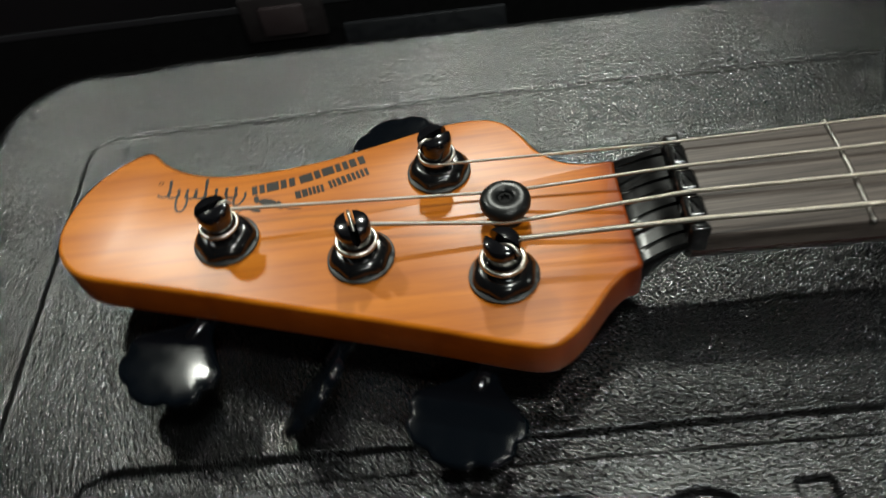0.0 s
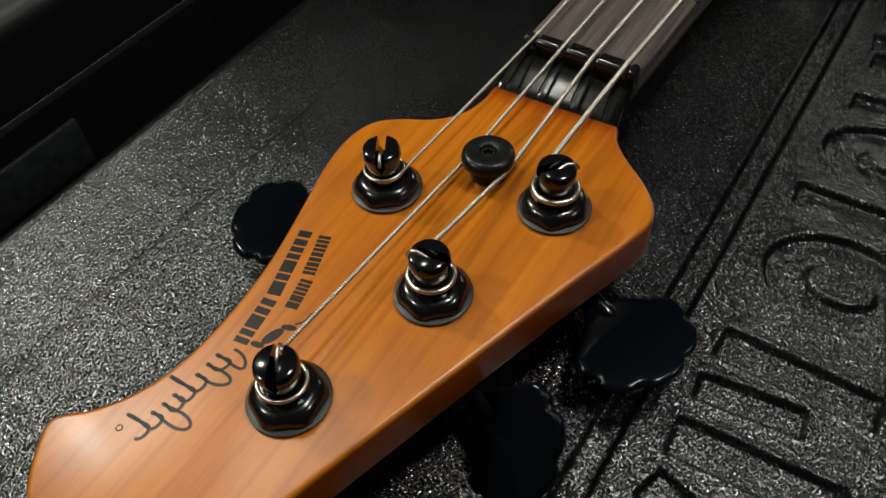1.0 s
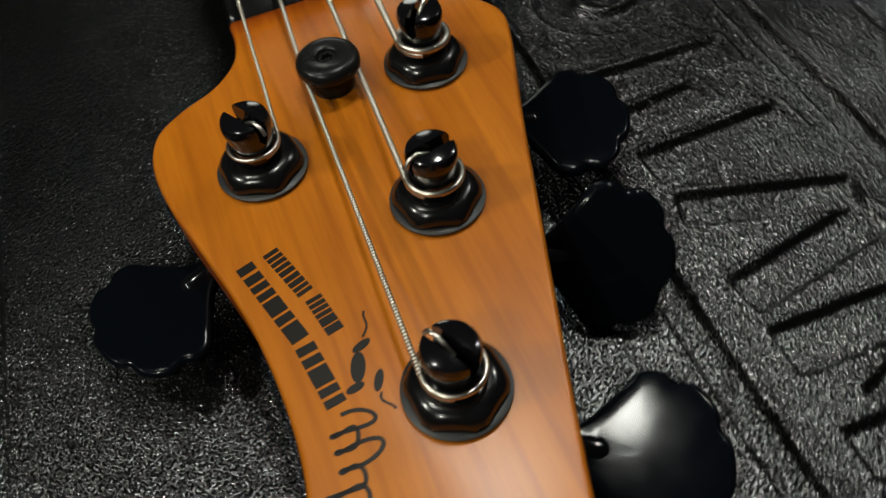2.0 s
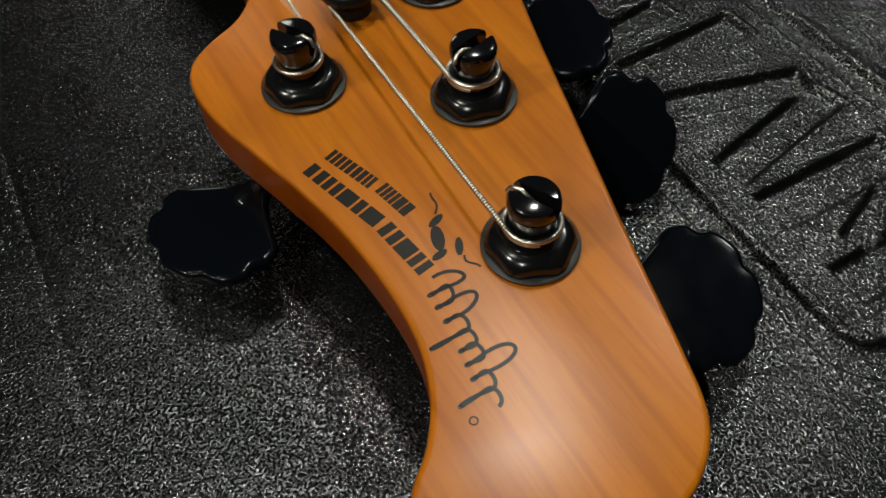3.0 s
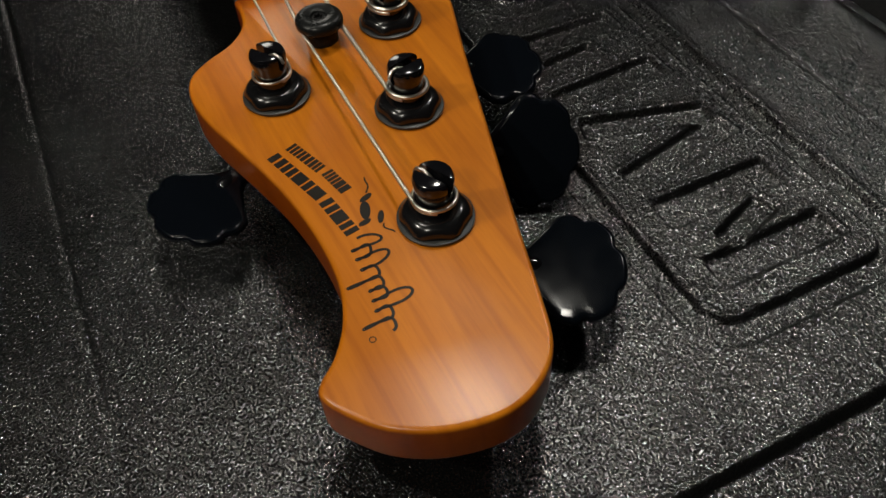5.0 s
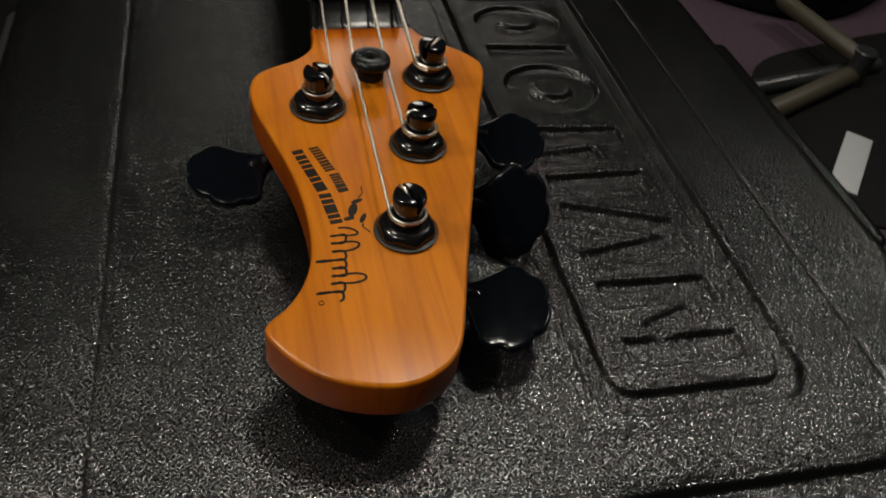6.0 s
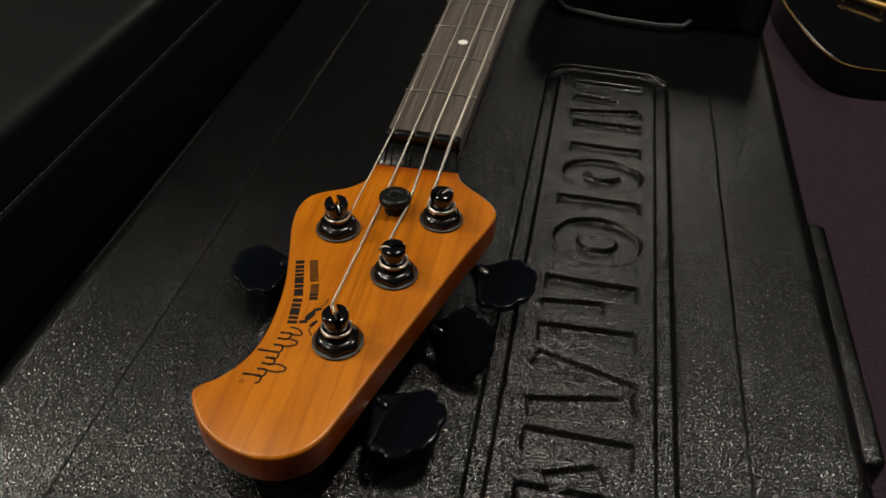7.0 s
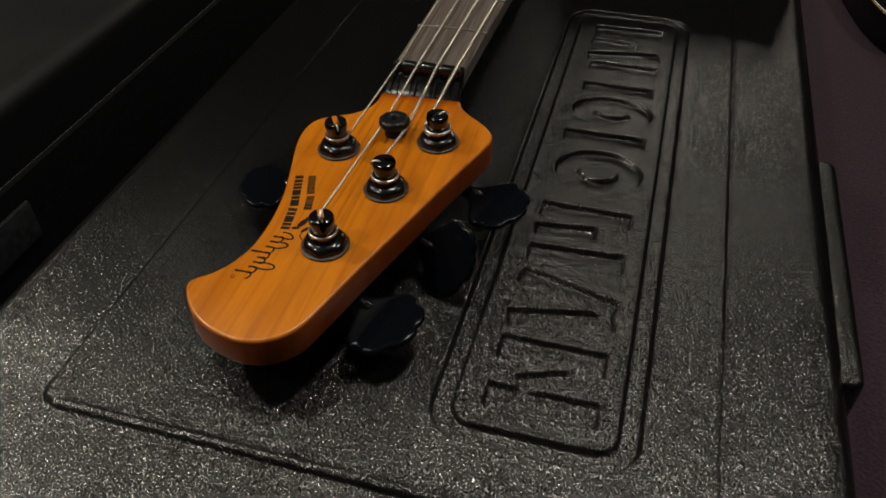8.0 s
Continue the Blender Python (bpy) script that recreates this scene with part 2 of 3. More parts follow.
# ---- the room: floor, walls, ceiling ----
FLOOR = -0.30
BENCH = -0.17
floor = thing("floor", block(-2.6, 2.6, -2.4, 2.8, FLOOR - 0.05, FLOOR), CARPET, "dark plum carpet in a dim shop", "floor", kind="structure")
for name, box in (("wall_west", (-2.7, -2.6, -2.5, 2.9)), ("wall_east", (2.6, 2.7, -2.5, 2.9)), ("wall_south", (-2.6, 2.6, -2.5, -2.4)), ("wall_north", (-2.6, 2.6, 2.8, 2.9))):
    thing(name, block(*box, FLOOR - 0.05, 2.5), WALL, "dark painted shop wall in shadow", "wall", kind="structure")
thing("ceiling", block(-2.7, 2.7, -2.5, 2.9, 2.5, 2.55), WALL, "dark shop ceiling in shadow", "ceiling", kind="structure")

bench = root("display_bench", "low black display bench under the cases", "bench")
part("top", block(-0.74, 0.19, -0.26, 1.1, BENCH - 0.025, BENCH, 0.004), CLOTH, bench)
part("plinth", block(-0.71, 0.16, -0.23, 1.07, FLOOR, BENCH - 0.025, 0.003), SMOOTH, bench, "recessed black plinth")

# ---- the moulded case ----
CASE = root("instrument_case", "black moulded plastic bass case lying closed on a low bench", "case", pose(0, 0, 0, 0, 0, -1.6))
X0, X1, Y0, Y1 = -0.1605, 0.2275, -0.285, 0.95      # outer edge of the lid


def box_distance(x, y, x0, x1, y0, y1, r):
    """Signed distance to a rounded rectangle; negative inside."""
    qx = np.abs(x - (x0 + x1) / 2) - (x1 - x0) / 2 + r
    qy = np.abs(y - (y0 + y1) / 2) - (y1 - y0) / 2 + r
    return np.hypot(np.maximum(qx, 0), np.maximum(qy, 0)) + np.minimum(np.maximum(qx, qy), 0) - r


def bar_distance(x, y, ax, ay, bx, by, half):
    """Signed distance to a bar with square ends, half its width wide."""
    dx, dy = bx - ax, by - ay
    n = math.hypot(dx, dy)
    u = ((x - ax) * dx + (y - ay) * dy) / n - n / 2
    v = (-(x - ax) * dy + (y - ay) * dx) / n
    qx, qy = np.abs(u) - n / 2, np.abs(v) - half
    return np.hypot(np.maximum(qx, 0), np.maximum(qy, 0)) + np.minimum(np.maximum(qx, qy), 0)


def oval_distance(x, y, cx, cy, a, b):
    return (np.hypot((x - cx) / a, (y - cy) / b) - 1) * min(a, b)


def sunk(d):
    """A moulded wall: a broad rounded shoulder outside, a tight foot inside."""
    t = np.clip((0.0017 - d) / 0.0021, 0, 1) ** 1.35
    return t * t * (3 - 2 * t)


def step(d, width):
    """1 inside, 0 outside, rounded over the width."""
    t = np.clip(0.5 - d / width, 0, 1)
    return t * t * (3 - 2 * t)


FOOT, TOP = 0.0787, 0.1248


def badge_shapes(x, y):
    """Distance to the sunk plain shapes of the badge."""
    rows = []
    bar = lambda y0, y1, half, x0=FOOT, x1=TOP: rows.append(bar_distance(x, y, x0, y0, x1, y1, half))  # noqa: E731
    ring = lambda cy, b, hole: rows.append(np.maximum(oval_distance(x, y, 0.1030, cy, 0.0234, b), -oval_distance(x, y, 0.1030, cy, 0.0116, hole)))  # noqa: E731
    bar(0.1695, 0.1705, 0.0052)
    bar(0.1510, 0.1480, 0.0040, FOOT, 0.108)
    bar(0.1285, 0.1365, 0.0054)
    bar(0.1165, 0.1165, 0.0046, FOOT + 0.003)
    bar(0.0870, 0.0870, 0.0050, FOOT + 0.003)
    ring(0.0598, 0.0160, 0.0060)
    bar(0.0285, 0.0290, 0.0047)
    ring(-0.0050, 0.0190, 0.0088)
    bar(-0.0452, -0.0458, 0.0052)
    bar(-0.0630, -0.0595, 0.0040, FOOT, 0.108)
    bar(-0.0815, -0.0795, 0.0056)
    bar(-0.0985, -0.1115, 0.0048)
    bar(-0.1290, -0.1195, 0.0052)
    bar(-0.1462, -0.1465, 0.0060)
    bar(-0.1655, -0.1575, 0.0040, FOOT + 0.012, 0.112)
    bar(-0.1742, -0.1740, 0.0056)
    return nearest(rows)


def nearest(rows):
    out = rows[0]
    for r in rows[1:]:
        out = np.minimum(out, r)
    return out


def lid_height(x, y):
    edge = box_distance(x, y, X0, X1, Y0, Y1, 0.045)
    # the rim rolls over into the side
    r = 0.012
    t = np.clip((edge + r) / r, 0, 1)
    z = -r * (1 - np.sqrt(np.maximum(1 - t * t, 0)))
    lip = lambda d, high: high * np.exp(-((d - 0.0019) / 0.0010) ** 2)  # noqa: E731
    # raised panel: a full step at its near end, hardly more than a groove along its sides
    panel = box_distance(x, y, -0.103, 0.1745, -0.2295, 0.8, 0.010)
    near = np.clip((-0.190 - y) / 0.035, 0, 1)
    z = z - (0.0004 + 0.0018 * near * near * (3 - 2 * near)) * (1 - step(panel, 0.0036)) - 0.0006 * np.exp(-((panel - 0.0004) / 0.0010) ** 2)
    channel = np.maximum(box_distance(x, y, 0.0580, 0.1430, -0.1992, 0.1975, 0.016), -box_distance(x, y, 0.0655, 0.1355, -0.1917, 0.1900, 0.0105))
    z = z - 0.0030 * sunk(channel) + lip(channel, 0.0002)
    shapes = badge_shapes(x, y)
    z = z - 0.0027 * sunk(shapes) + lip(shapes, 0.0002)
    z = z + 0.0004 * near * np.exp(-((panel + 0.0028) / 0.0012) ** 2)
    return z


def lines(spans):
    """Grid lines from (start, end, spacing) spans."""
    out = []
    for a, b, d in spans:
        n = max(1, round((b - a) / d))
        out += [a + (b - a) * k / n for k in range(n)]
    return np.array(out + [spans[-1][1]])


def make_lid():
    gx = lines([(X0, -0.140, 0.001), (-0.140, -0.108, 0.004), (-0.108, -0.099, 0.0006), (-0.099, 0.055, 0.004), (0.055, 0.146, 0.0005), (0.146, 0.170, 0.004), (0.170, 0.180, 0.0006), (0.180, 0.212, 0.004), (0.212, X1, 0.001)])
    gy = lines([(Y0, -0.268, 0.001), (-0.268, -0.236, 0.004), (-0.236, -0.224, 0.0006), (-0.224, -0.202, 0.002), (-0.202, 0.201, 0.0005), (0.201, 0.5, 0.01), (0.5, Y1, 0.03)])
    x, y = np.meshgrid(gx, gy, indexing="ij")
    # corners: pull grid points outside the rounded outline back onto it
    edge = box_distance(x, y, X0, X1, Y0, Y1, 0.045)
    cx, cy = np.clip(x, X0 + 0.045, X1 - 0.045), np.clip(y, Y0 + 0.045, Y1 - 0.045)
    d = np.hypot(x - cx, y - cy)
    k = np.where(edge > 0, 0.045 / np.maximum(d, 1e-9), 1.0)
    x, y = cx + (x - cx) * k, cy + (y - cy) * k
    z = lid_height(x, y)
    nx, ny = len(gx), len(gy)
    verts = np.stack([x, y, z], -1).reshape(-1, 3).tolist()
    faces = [(i * ny + j, (i + 1) * ny + j, (i + 1) * ny + j + 1, i * ny + j + 1) for i in range(nx - 1) for j in range(ny - 1)]
    # side wall of the lid, down to the seam
    loop = [i * ny for i in range(nx)] + [(nx - 1) * ny + j for j in range(1, ny)] + [i * ny + ny - 1 for i in range(nx - 2, -1, -1)] + [j for j in range(ny - 2, 0, -1)]
    base = len(verts)
    verts += [(verts[k][0], verts[k][1], -0.062) for k in loop]
    n = len(loop)
    faces += [(loop[k], base + k, base + (k + 1) % n, loop[(k + 1) % n]) for k in range(n)]
    faces.append(tuple(base + k for k in range(n)))
    me = bpy.data.meshes.new("lid")
    me.from_pydata(verts, [], faces)
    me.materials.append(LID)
    for p in me.polygons:
        p.use_smooth = True
    me.set_sharp_from_angle(angle=radians(60))
    ob = new("lid", me)
    ob.parent = CASE
    return tagged(ob, "pebbled black lid with a sunk badge panel")


make_lid()
shell = [Vector(p) for p in rounded_rect(X0 + 0.003, X1 - 0.003, Y0 + 0.003, Y1 - 0.003, 0.042)]
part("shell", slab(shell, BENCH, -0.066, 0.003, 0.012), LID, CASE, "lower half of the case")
gasket = [Vector(p) for p in rounded_rect(X0 + 0.008, X1 - 0.008, Y0 + 0.008, Y1 - 0.008, 0.037)]
part("seam", slab(gasket, -0.0665, -0.0615, 0.0005, 0.0005), SMOOTH, CASE, "dark seam between the halves")
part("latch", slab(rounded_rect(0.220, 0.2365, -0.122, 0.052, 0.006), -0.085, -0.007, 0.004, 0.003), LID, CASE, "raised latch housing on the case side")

part("latch", slab(rounded_rect(-0.1652, -0.152, -0.0875, 0.0825, 0.005), -0.085, -0.0105, 0.004, 0.003), SMOOTH, CASE, "raised latch housing on the case side")

# ---- the bass guitar ----
BASS = root("bass_guitar", "four-string bass with amber roasted maple headstock resting on a case", "bass guitar", pose(0, 0, -0.0010, 0.08, -1.115, 0))
FACE, BACK = 0.038, 0.0222
HEAD = [(-0.0060, -0.0133), (-0.0160, -0.0133), (-0.0207, -0.0136), (-0.0210, -0.0210), (-0.0235, -0.030), (-0.0305, -0.0375), (-0.0405, -0.0425), (-0.0475, -0.0485), (-0.0502, -0.0585), (-0.0487, -0.073), (-0.0438, -0.092), (-0.0392, -0.112), (-0.0372, -0.132), (-0.0380, -0.149), (-0.0418, -0.161), (-0.0475, -0.1695), (-0.0535, -0.1748), (-0.0548, -0.1785), (-0.0520, -0.1845), (-0.0445, -0.1935), (-0.0335, -0.2000), (-0.0200, -0.2030), (-0.0090, -0.2005), (0.0000, -0.1925), (0.0056, -0.1780), (0.0132, -0.1535), (0.0246, -0.1190), (0.0365, -0.0830), (0.0461, -0.0560), (0.0484, -0.0460), (0.0465, -0.0395), (0.0405, -0.0325), (0.0315, -0.0250), (0.0262, -0.0190), (0.0240, -0.0138), (0.0190, -0.0133), (0.0080, -0.0133)]
OUTLINE = spline(HEAD, 5)
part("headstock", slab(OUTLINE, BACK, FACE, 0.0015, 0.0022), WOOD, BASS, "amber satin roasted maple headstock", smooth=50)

# neck frame: y runs along the strings from the nut
NECK = pose(0.0016, 0.004, 0, 0, 0, -2.3)


def half_width(y):
    return 0.0206 + 0.0142 * y


def crown(u):
    """Fall of the fingerboard from its middle to its edge."""
    return -0.0013 * u * u


def neck_body():
    bm = bmesh.new()
    loops = []
    for y in (-0.002, 0.0, 0.02, 0.06, 0.15, 0.30, 0.45):
        w = half_width(max(y, 0)) * (1.04 if y < -0.004 else 1)
        deep = 0.0268
        loop = []
        for k in range(17):
            a = math.pi * k / 16
            loop.append((w * math.cos(a), y, 0.0385 - (0.0385 - deep) * math.sin(a)))
        loops.append(loop)
    rings(bm, loops)
    bm.transform(NECK)
    return bm


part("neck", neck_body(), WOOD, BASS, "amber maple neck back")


def board():
    bm = bmesh.new()
    loops = []
    for y in (0.0005, 0.05, 0.1, 0.15, 0.2, 0.3, 0.45):
        w = half_width(y)
        loop = [(w * u, y, 0.0470 + crown(u)) for u in (-0.985, -0.7, -0.4, 0, 0.4, 0.7, 0.985)]
        loop += [(w, y, 0.0452), (w, y, 0.0386), (-w, y, 0.0386), (-w, y, 0.0452)]
        loops.append(loop)
    rings(bm, loops)
    bm.transform(NECK)
    return bm


BOARD_OB = part("fingerboard", board(), BOARD, BASS, "dark grey-brown rosewood fingerboard", smooth=30)


def fret(y):
    w = half_width(y)
    us = (-0.995, -0.985, -0.9, -0.6, -0.3, 0, 0.3, 0.6, 0.9, 0.985, 0.995)
    bm = tube([(w * u, y, 0.0471 + crown(u)) for u in us], [0.0005] + [0.0008] * 9 + [0.0005], n=10)
    # rounded, polished ends
    for side in (-1, 1):
        end = bmesh.new()
        bmesh.ops.create_uvsphere(end, u_segments=12, v_segments=8, radius=0.00125)
        end.transform(Matrix.Translation((side * w * 0.985, y, 0.0457)))
        bm = join(bm, end)
    bm.transform(NECK)
    return bm


SCALE_LENGTH = 0.8636
for k in range(1, 8):
    part("fret", fret(SCALE_LENGTH * (1 - 2 ** (-k / 12))), FRET, BOARD_OB, "bright nickel fret" if k == 1 else "")
for k in (3, 5, 7):
    y = SCALE_LENGTH * (1 - (2 ** (-k / 12) + 2 ** (-(k - 1) / 12)) / 2)
    part("dot_inlay", lathe([(0.0032, 0.0460), (0.0032, 0.04705), (0.0030, 0.0471)], 24, NECK @ Matrix.Translation((0, y, 0))), PEARL, BOARD_OB, "white dot inlay")


def ramp_end():
    """The black slope between headstock face and nut, grooved under the strings."""
    bm = bmesh.new()
    loops = []
    us = [-0.95, -0.9]
    for g in (-0.80, -0.28, 0.25, 0.77):
        us += [g - 0.048, g - 0.036, g - 0.024, g + 0.024, g + 0.036, g + 0.048]
    us += [0.9, 0.95]
    for y, z, left, right, deep, low, slim in ((-0.0150, 0.0372, -0.0211, 0.0244, 0.0, 0.0230, 1.0), (-0.0138, 0.0381, -0.0211, 0.0241, 0.0002, 0.0236, 0.98), (-0.0105, 0.0393, -0.0209, 0.0232, 0.0009, 0.0250, 0.92), (-0.0070, 0.0407, -0.0206, 0.0225, 0.0013, 0.0262, 0.86), (-0.0045, 0.0416, -0.0205, 0.0222, 0.0015, 0.0268, 0.82), (-0.0010, 0.0426, -0.0203, 0.0220, 0.0016, 0.0270, 0.80), (0.0026, 0.0433, -0.0201, 0.0220, 0.0016, 0.0270, 0.80)):
        c, w = (left + right) / 2, (right - left) / 2
        side = z - 0.0028 + (0.0300 - z + 0.0028) * max(0, (slim - 0.80) / 0.2)
        loop = [(c + w * u, y, z + crown(u) * 0.6 - (deep * 0.5 if 2 <= k < 26 and (k - 2) % 6 in (2, 3) else 0.0)) for k, u in enumerate(us)]
        loop += [(c + w * 0.985, y, z - 0.0014), (c + w, y, z - 0.0028), (c + w * (1 + slim) / 2, y, (side + low) / 2 + 0.002), (c + w * slim * 0.7, y, low), (c - w * slim * 0.7, y, low), (c - w * (1 + slim) / 2, y, (side + low) / 2 + 0.002), (c - w, y, z - 0.0028), (c - w * 0.985, y, z - 0.0014)]
        loops.append(loop)
    rings(bm, loops)
    return bm


part("string_ramp", ramp_end(), END, BASS, "gloss black slope below the nut", smooth=35)
SLOTS = (-0.0166, -0.0056, 0.0055, 0.0167)


def nut_lobe(x0, x1, ahead):
    pts = rounded_rect(x0, x1, -0.0034, 0.0022 + ahead, 0.0016, 5)
    bm = slab(pts, 0.0390, 0.0488, 0.0022, 0.0003, 6)
    bm.transform(NECK)
    return bm


part("nut", join(*[nut_lobe(a, b, f) for a, b, f in ((-0.0208, -0.0171, 0.0), (-0.0160, -0.0063, 0.0004), (-0.0049, 0.0048, 0.0012), (0.0062, 0.0159, 0.0010), (0.0175, 0.0208, 0.0008))],
               (lambda b: (b.transform(NECK), b)[1])(block(-0.0207, 0.0207, -0.0029, 0.0020, 0.0388, 0.0474, 0.0006))), NUT, BASS, "black compensated nut with rounded lobes")

# tuning machines: name of place, post, direction of the key, tilt of the key
POSTS = {"a": (-0.0255, -0.0715), "b": (0.0222, -0.0550), "c": (0.0080, -0.0985), "d": (-0.0060, -0.1430)}


def hex_ring():
    bm = bmesh.new()
    loops = []
    for z, flat, rnd in ((0.0, 0.0093, 0.0092), (0.0012, 0.0093, 0.0092), (0.0022, 0.0091, 0.0087), (0.0032, 0.0085, 0.0080), (0.0039, 0.0075, 0.0070), (0.0042, 0.0064, 0.0060)):
        loop = []
        for k in range(48):
            a = 2 * math.pi * k / 48
            sector = (a + math.pi / 6) % (math.pi / 3) - math.pi / 6
            r = min(flat / math.cos(sector), rnd * 1.09)
            loop.append((r * math.cos(a), r * math.sin(a), z))
        loops.append(loop)
    rings(bm, loops)
    return bm


def post(slot_turn):
    """A turned post with a slot cut across its top."""
    bm = bmesh.new()
    n = 40
    cut, deep = 0.0013, 0.0045
    for side in (-1, 1):
        prof = [(0.0056, 0.0035), (0.0052, 0.0060), (0.0050, 0.0085), (0.0050, 0.0110), (0.0053, 0.0130), (0.0056, 0.0142), (0.0056, 0.0158), (0.0052, 0.0168), (0.0044, 0.0172)]
        loops = []
        for r, z in prof:
            gap = cut if z > 0.0172 - deep else 0.00001
            a0 = math.asin(min(gap / r, 1))
            loop = [(r * math.cos(a0 + (math.pi - 2 * a0) * k / n), side * r * math.sin(a0 + (math.pi - 2 * a0) * k / n), z) for k in range(n + 1)]
            loops.append(loop)
        rings(bm, loops)
    bm.transform(pose(0, 0, 0, 0, 0, slot_turn))
    return bm


def key_outline():
    """A clover-leaf key: three lobes and a flared stem."""
    pts = []
    for k in range(-42, 43):
        a = radians(2.6 * k)
        r = 1.02 - 0.095 * sum(math.exp(-((math.degrees(a) - n) / 8) ** 2) for n in (-78, -27, 27, 78))
        pts.append((0.0135 + 0.0142 * r * math.cos(a), 0.0178 * r * math.sin(a)))
    pts += [(0.0052, 0.0122), (0.0026, 0.0088), (0.0002, 0.0060), (-0.0022, 0.0044), (-0.0042, 0.0036), (-0.0042, -0.0036), (-0.0022, -0.0044), (0.0002, -0.0060), (0.0026, -0.0088), (0.0052, -0.0122)]
    return spline(pts, 1)


def key():
    """A thin cast leaf whose two faces swell softly towards the middle."""
    outline = key_outline()
    rim = slab_loops(outline, -0.0017, 0.0017, 0.0016, 0.0016, 5)
    inner = inward(outline, 0.0016)
    swell = lambda x, y: 0.0003 * max(0.0, 1 - ((x - 0.0140) / 0.0135) ** 2 - (y / 0.0162) ** 2)  # noqa: E731
    faces = []
    for s in (0.04, 0.2, 0.36, 0.52, 0.68, 0.84):
        row = [(0.0105 + (p.x - 0.0105) * s, p.y * s) for p in inner]
        faces.append([(x, y, 0.0017 + swell(x, y)) for x, y in row])
    bm = bmesh.new()
    rings(bm, [[(x, y, -z) for x, y, z in row] for row in faces] + rim + faces[::-1])
    return bm


def tuner(place, azimuth, tilt, reach, height, slot_turn, hex_turn):
    x, y = POSTS[place]
    base = part("tuning_machine", lathe([(0.0104, 0), (0.01075, 0.0005), (0.01075, 0.0011), (0.0103, 0.0013), (0.0090, 0.0014)], 48), WASHER, BASS, "black tuning machine with a clover-leaf key")
    base.matrix_local = Matrix.Translation((x, y, FACE))
    b = hex_ring()
    b.transform(pose(0, 0, 0.0012, 0, 0, hex_turn))
    part("hex_nut", b, HEX, base, smooth=25)
    part("post", post(slot_turn), GLOSS, base, "gloss black slotted post", smooth=35)
    # gear housing under the headstock, shaft and key
    turn = pose(0, 0, 0, 0, 0, azimuth)
    drop, end = 0.0165 - FACE, height - FACE
    b = block(-0.011, 0.013, -0.012, 0.012, BACK - FACE - 0.0075, BACK - FACE, 0.002)
    b = join(b, lathe([(0.0085, BACK - FACE - 0.0105), (0.0085, BACK - FACE - 0.007)], 24))
    b.transform(turn)
    part("gear_housing", b, SATIN, base)
    b = tube([(0.006, 0, drop), (reach - 0.0205, 0, end), (reach - 0.0200, 0, end), (reach - 0.0182, 0, end), (reach - 0.0178, 0, end), (reach - 0.0105, 0, end), (reach - 0.0090, 0, end), (reach - 0.0084, 0, end)],
             [0.0027, 0.0027, 0.0036, 0.0036, 0.0030, 0.0030, 0.0021, 0.0006], 20)
    b.transform(turn)
    part("shaft", b, GLOSS, base, "gloss black key shaft")
    b = key()
    b.transform(turn @ Matrix.Translation((reach - 0.0138, 0, end)) @ pose(0, 0, 0, tilt, 0, 0) @ Matrix.Scale(1.0 if place == "a" else 1.05, 4))
    part("key", b, KNOB, base, "gloss black clover-leaf tuning key", smooth=35)
    return base


def string_tip(place, slot_turn, radius, flip=1):
    """The cut end of a string, bent up into the slot of its post."""
    x, y = POSTS[place]
    b = tube([(-flip * 0.0008, 0, 0.0140), (flip * 0.0012, 0, 0.0156), (flip * 0.0032, 0, 0.0168), (flip * 0.0052, 0, 0.0164), (flip * 0.0062, 0, 0.0146)], radius, 10)
    b.transform(Matrix.Translation((x, y, FACE)) @ pose(0, 0, 0, 0, 0, slot_turn))
    part("string_tip", b, PLAIN, BASS, "cut end of a string in the post slot")


tuner("a", 204, 0, 0.0396, 0.0200, -60, 8)
tuner("b", -25.6, 2, 0.0382, 0.0158, 45, 20)
tuner("c", -28, 56, 0.0388, 0.0176, 12, 12)
tuner("d", -33.4, 4, 0.0386, 0.0186, -63, 5)
for place, turn, radius, flip in (("a", -60, 0.0005, 1), ("b", 45, 0.0007, 1), ("c", 12, 0.0006, -1), ("d", -63, 0.0005, -1)):
    string_tip(place, turn, radius, flip)

# string guide button between the middle strings
GUIDE = Matrix.Translation((-0.0017, -0.0515, FACE))
part("string_guide", lathe([(0.0056, 0.0), (0.0056, 0.0030), (0.0050, 0.0040), (0.0050, 0.0049), (0.0072, 0.0054), (0.0080, 0.0063), (0.0081, 0.0074), (0.0078, 0.0086), (0.0069, 0.0094), (0.0058, 0.0096), (0.0030, 0.0096), (0.0025, 0.0092), (0.0023, 0.0086), (0.0022, 0.0076)], 48, GUIDE), BUTTON, BASS, "round satin black string guide with a socket screw")


def socket():
    """A six-lobed recess in the head of the screw."""
    bm = bmesh.new()
    loops = []
    for z, r, wave in ((0.0077, 0.00215, 0.0), (0.0088, 0.00215, 0.0), (0.0088, 0.0014, 0.00028), (0.00775, 0.0012, 0.00025)):
        loops.append([((r + wave * math.cos(6 * a)) * math.cos(a), (r + wave * math.cos(6 * a)) * math.sin(a), z) for a in (2 * math.pi * k / 48 for k in range(48))])
    rings(bm, loops)
    bm.transform(GUIDE)
    return bm


part("screw_socket", socket(), INSIDE, BASS, "dull black six-lobed screw socket", smooth=30)

# strings: slot, post, side of the post, radius
COIL = 0.0092


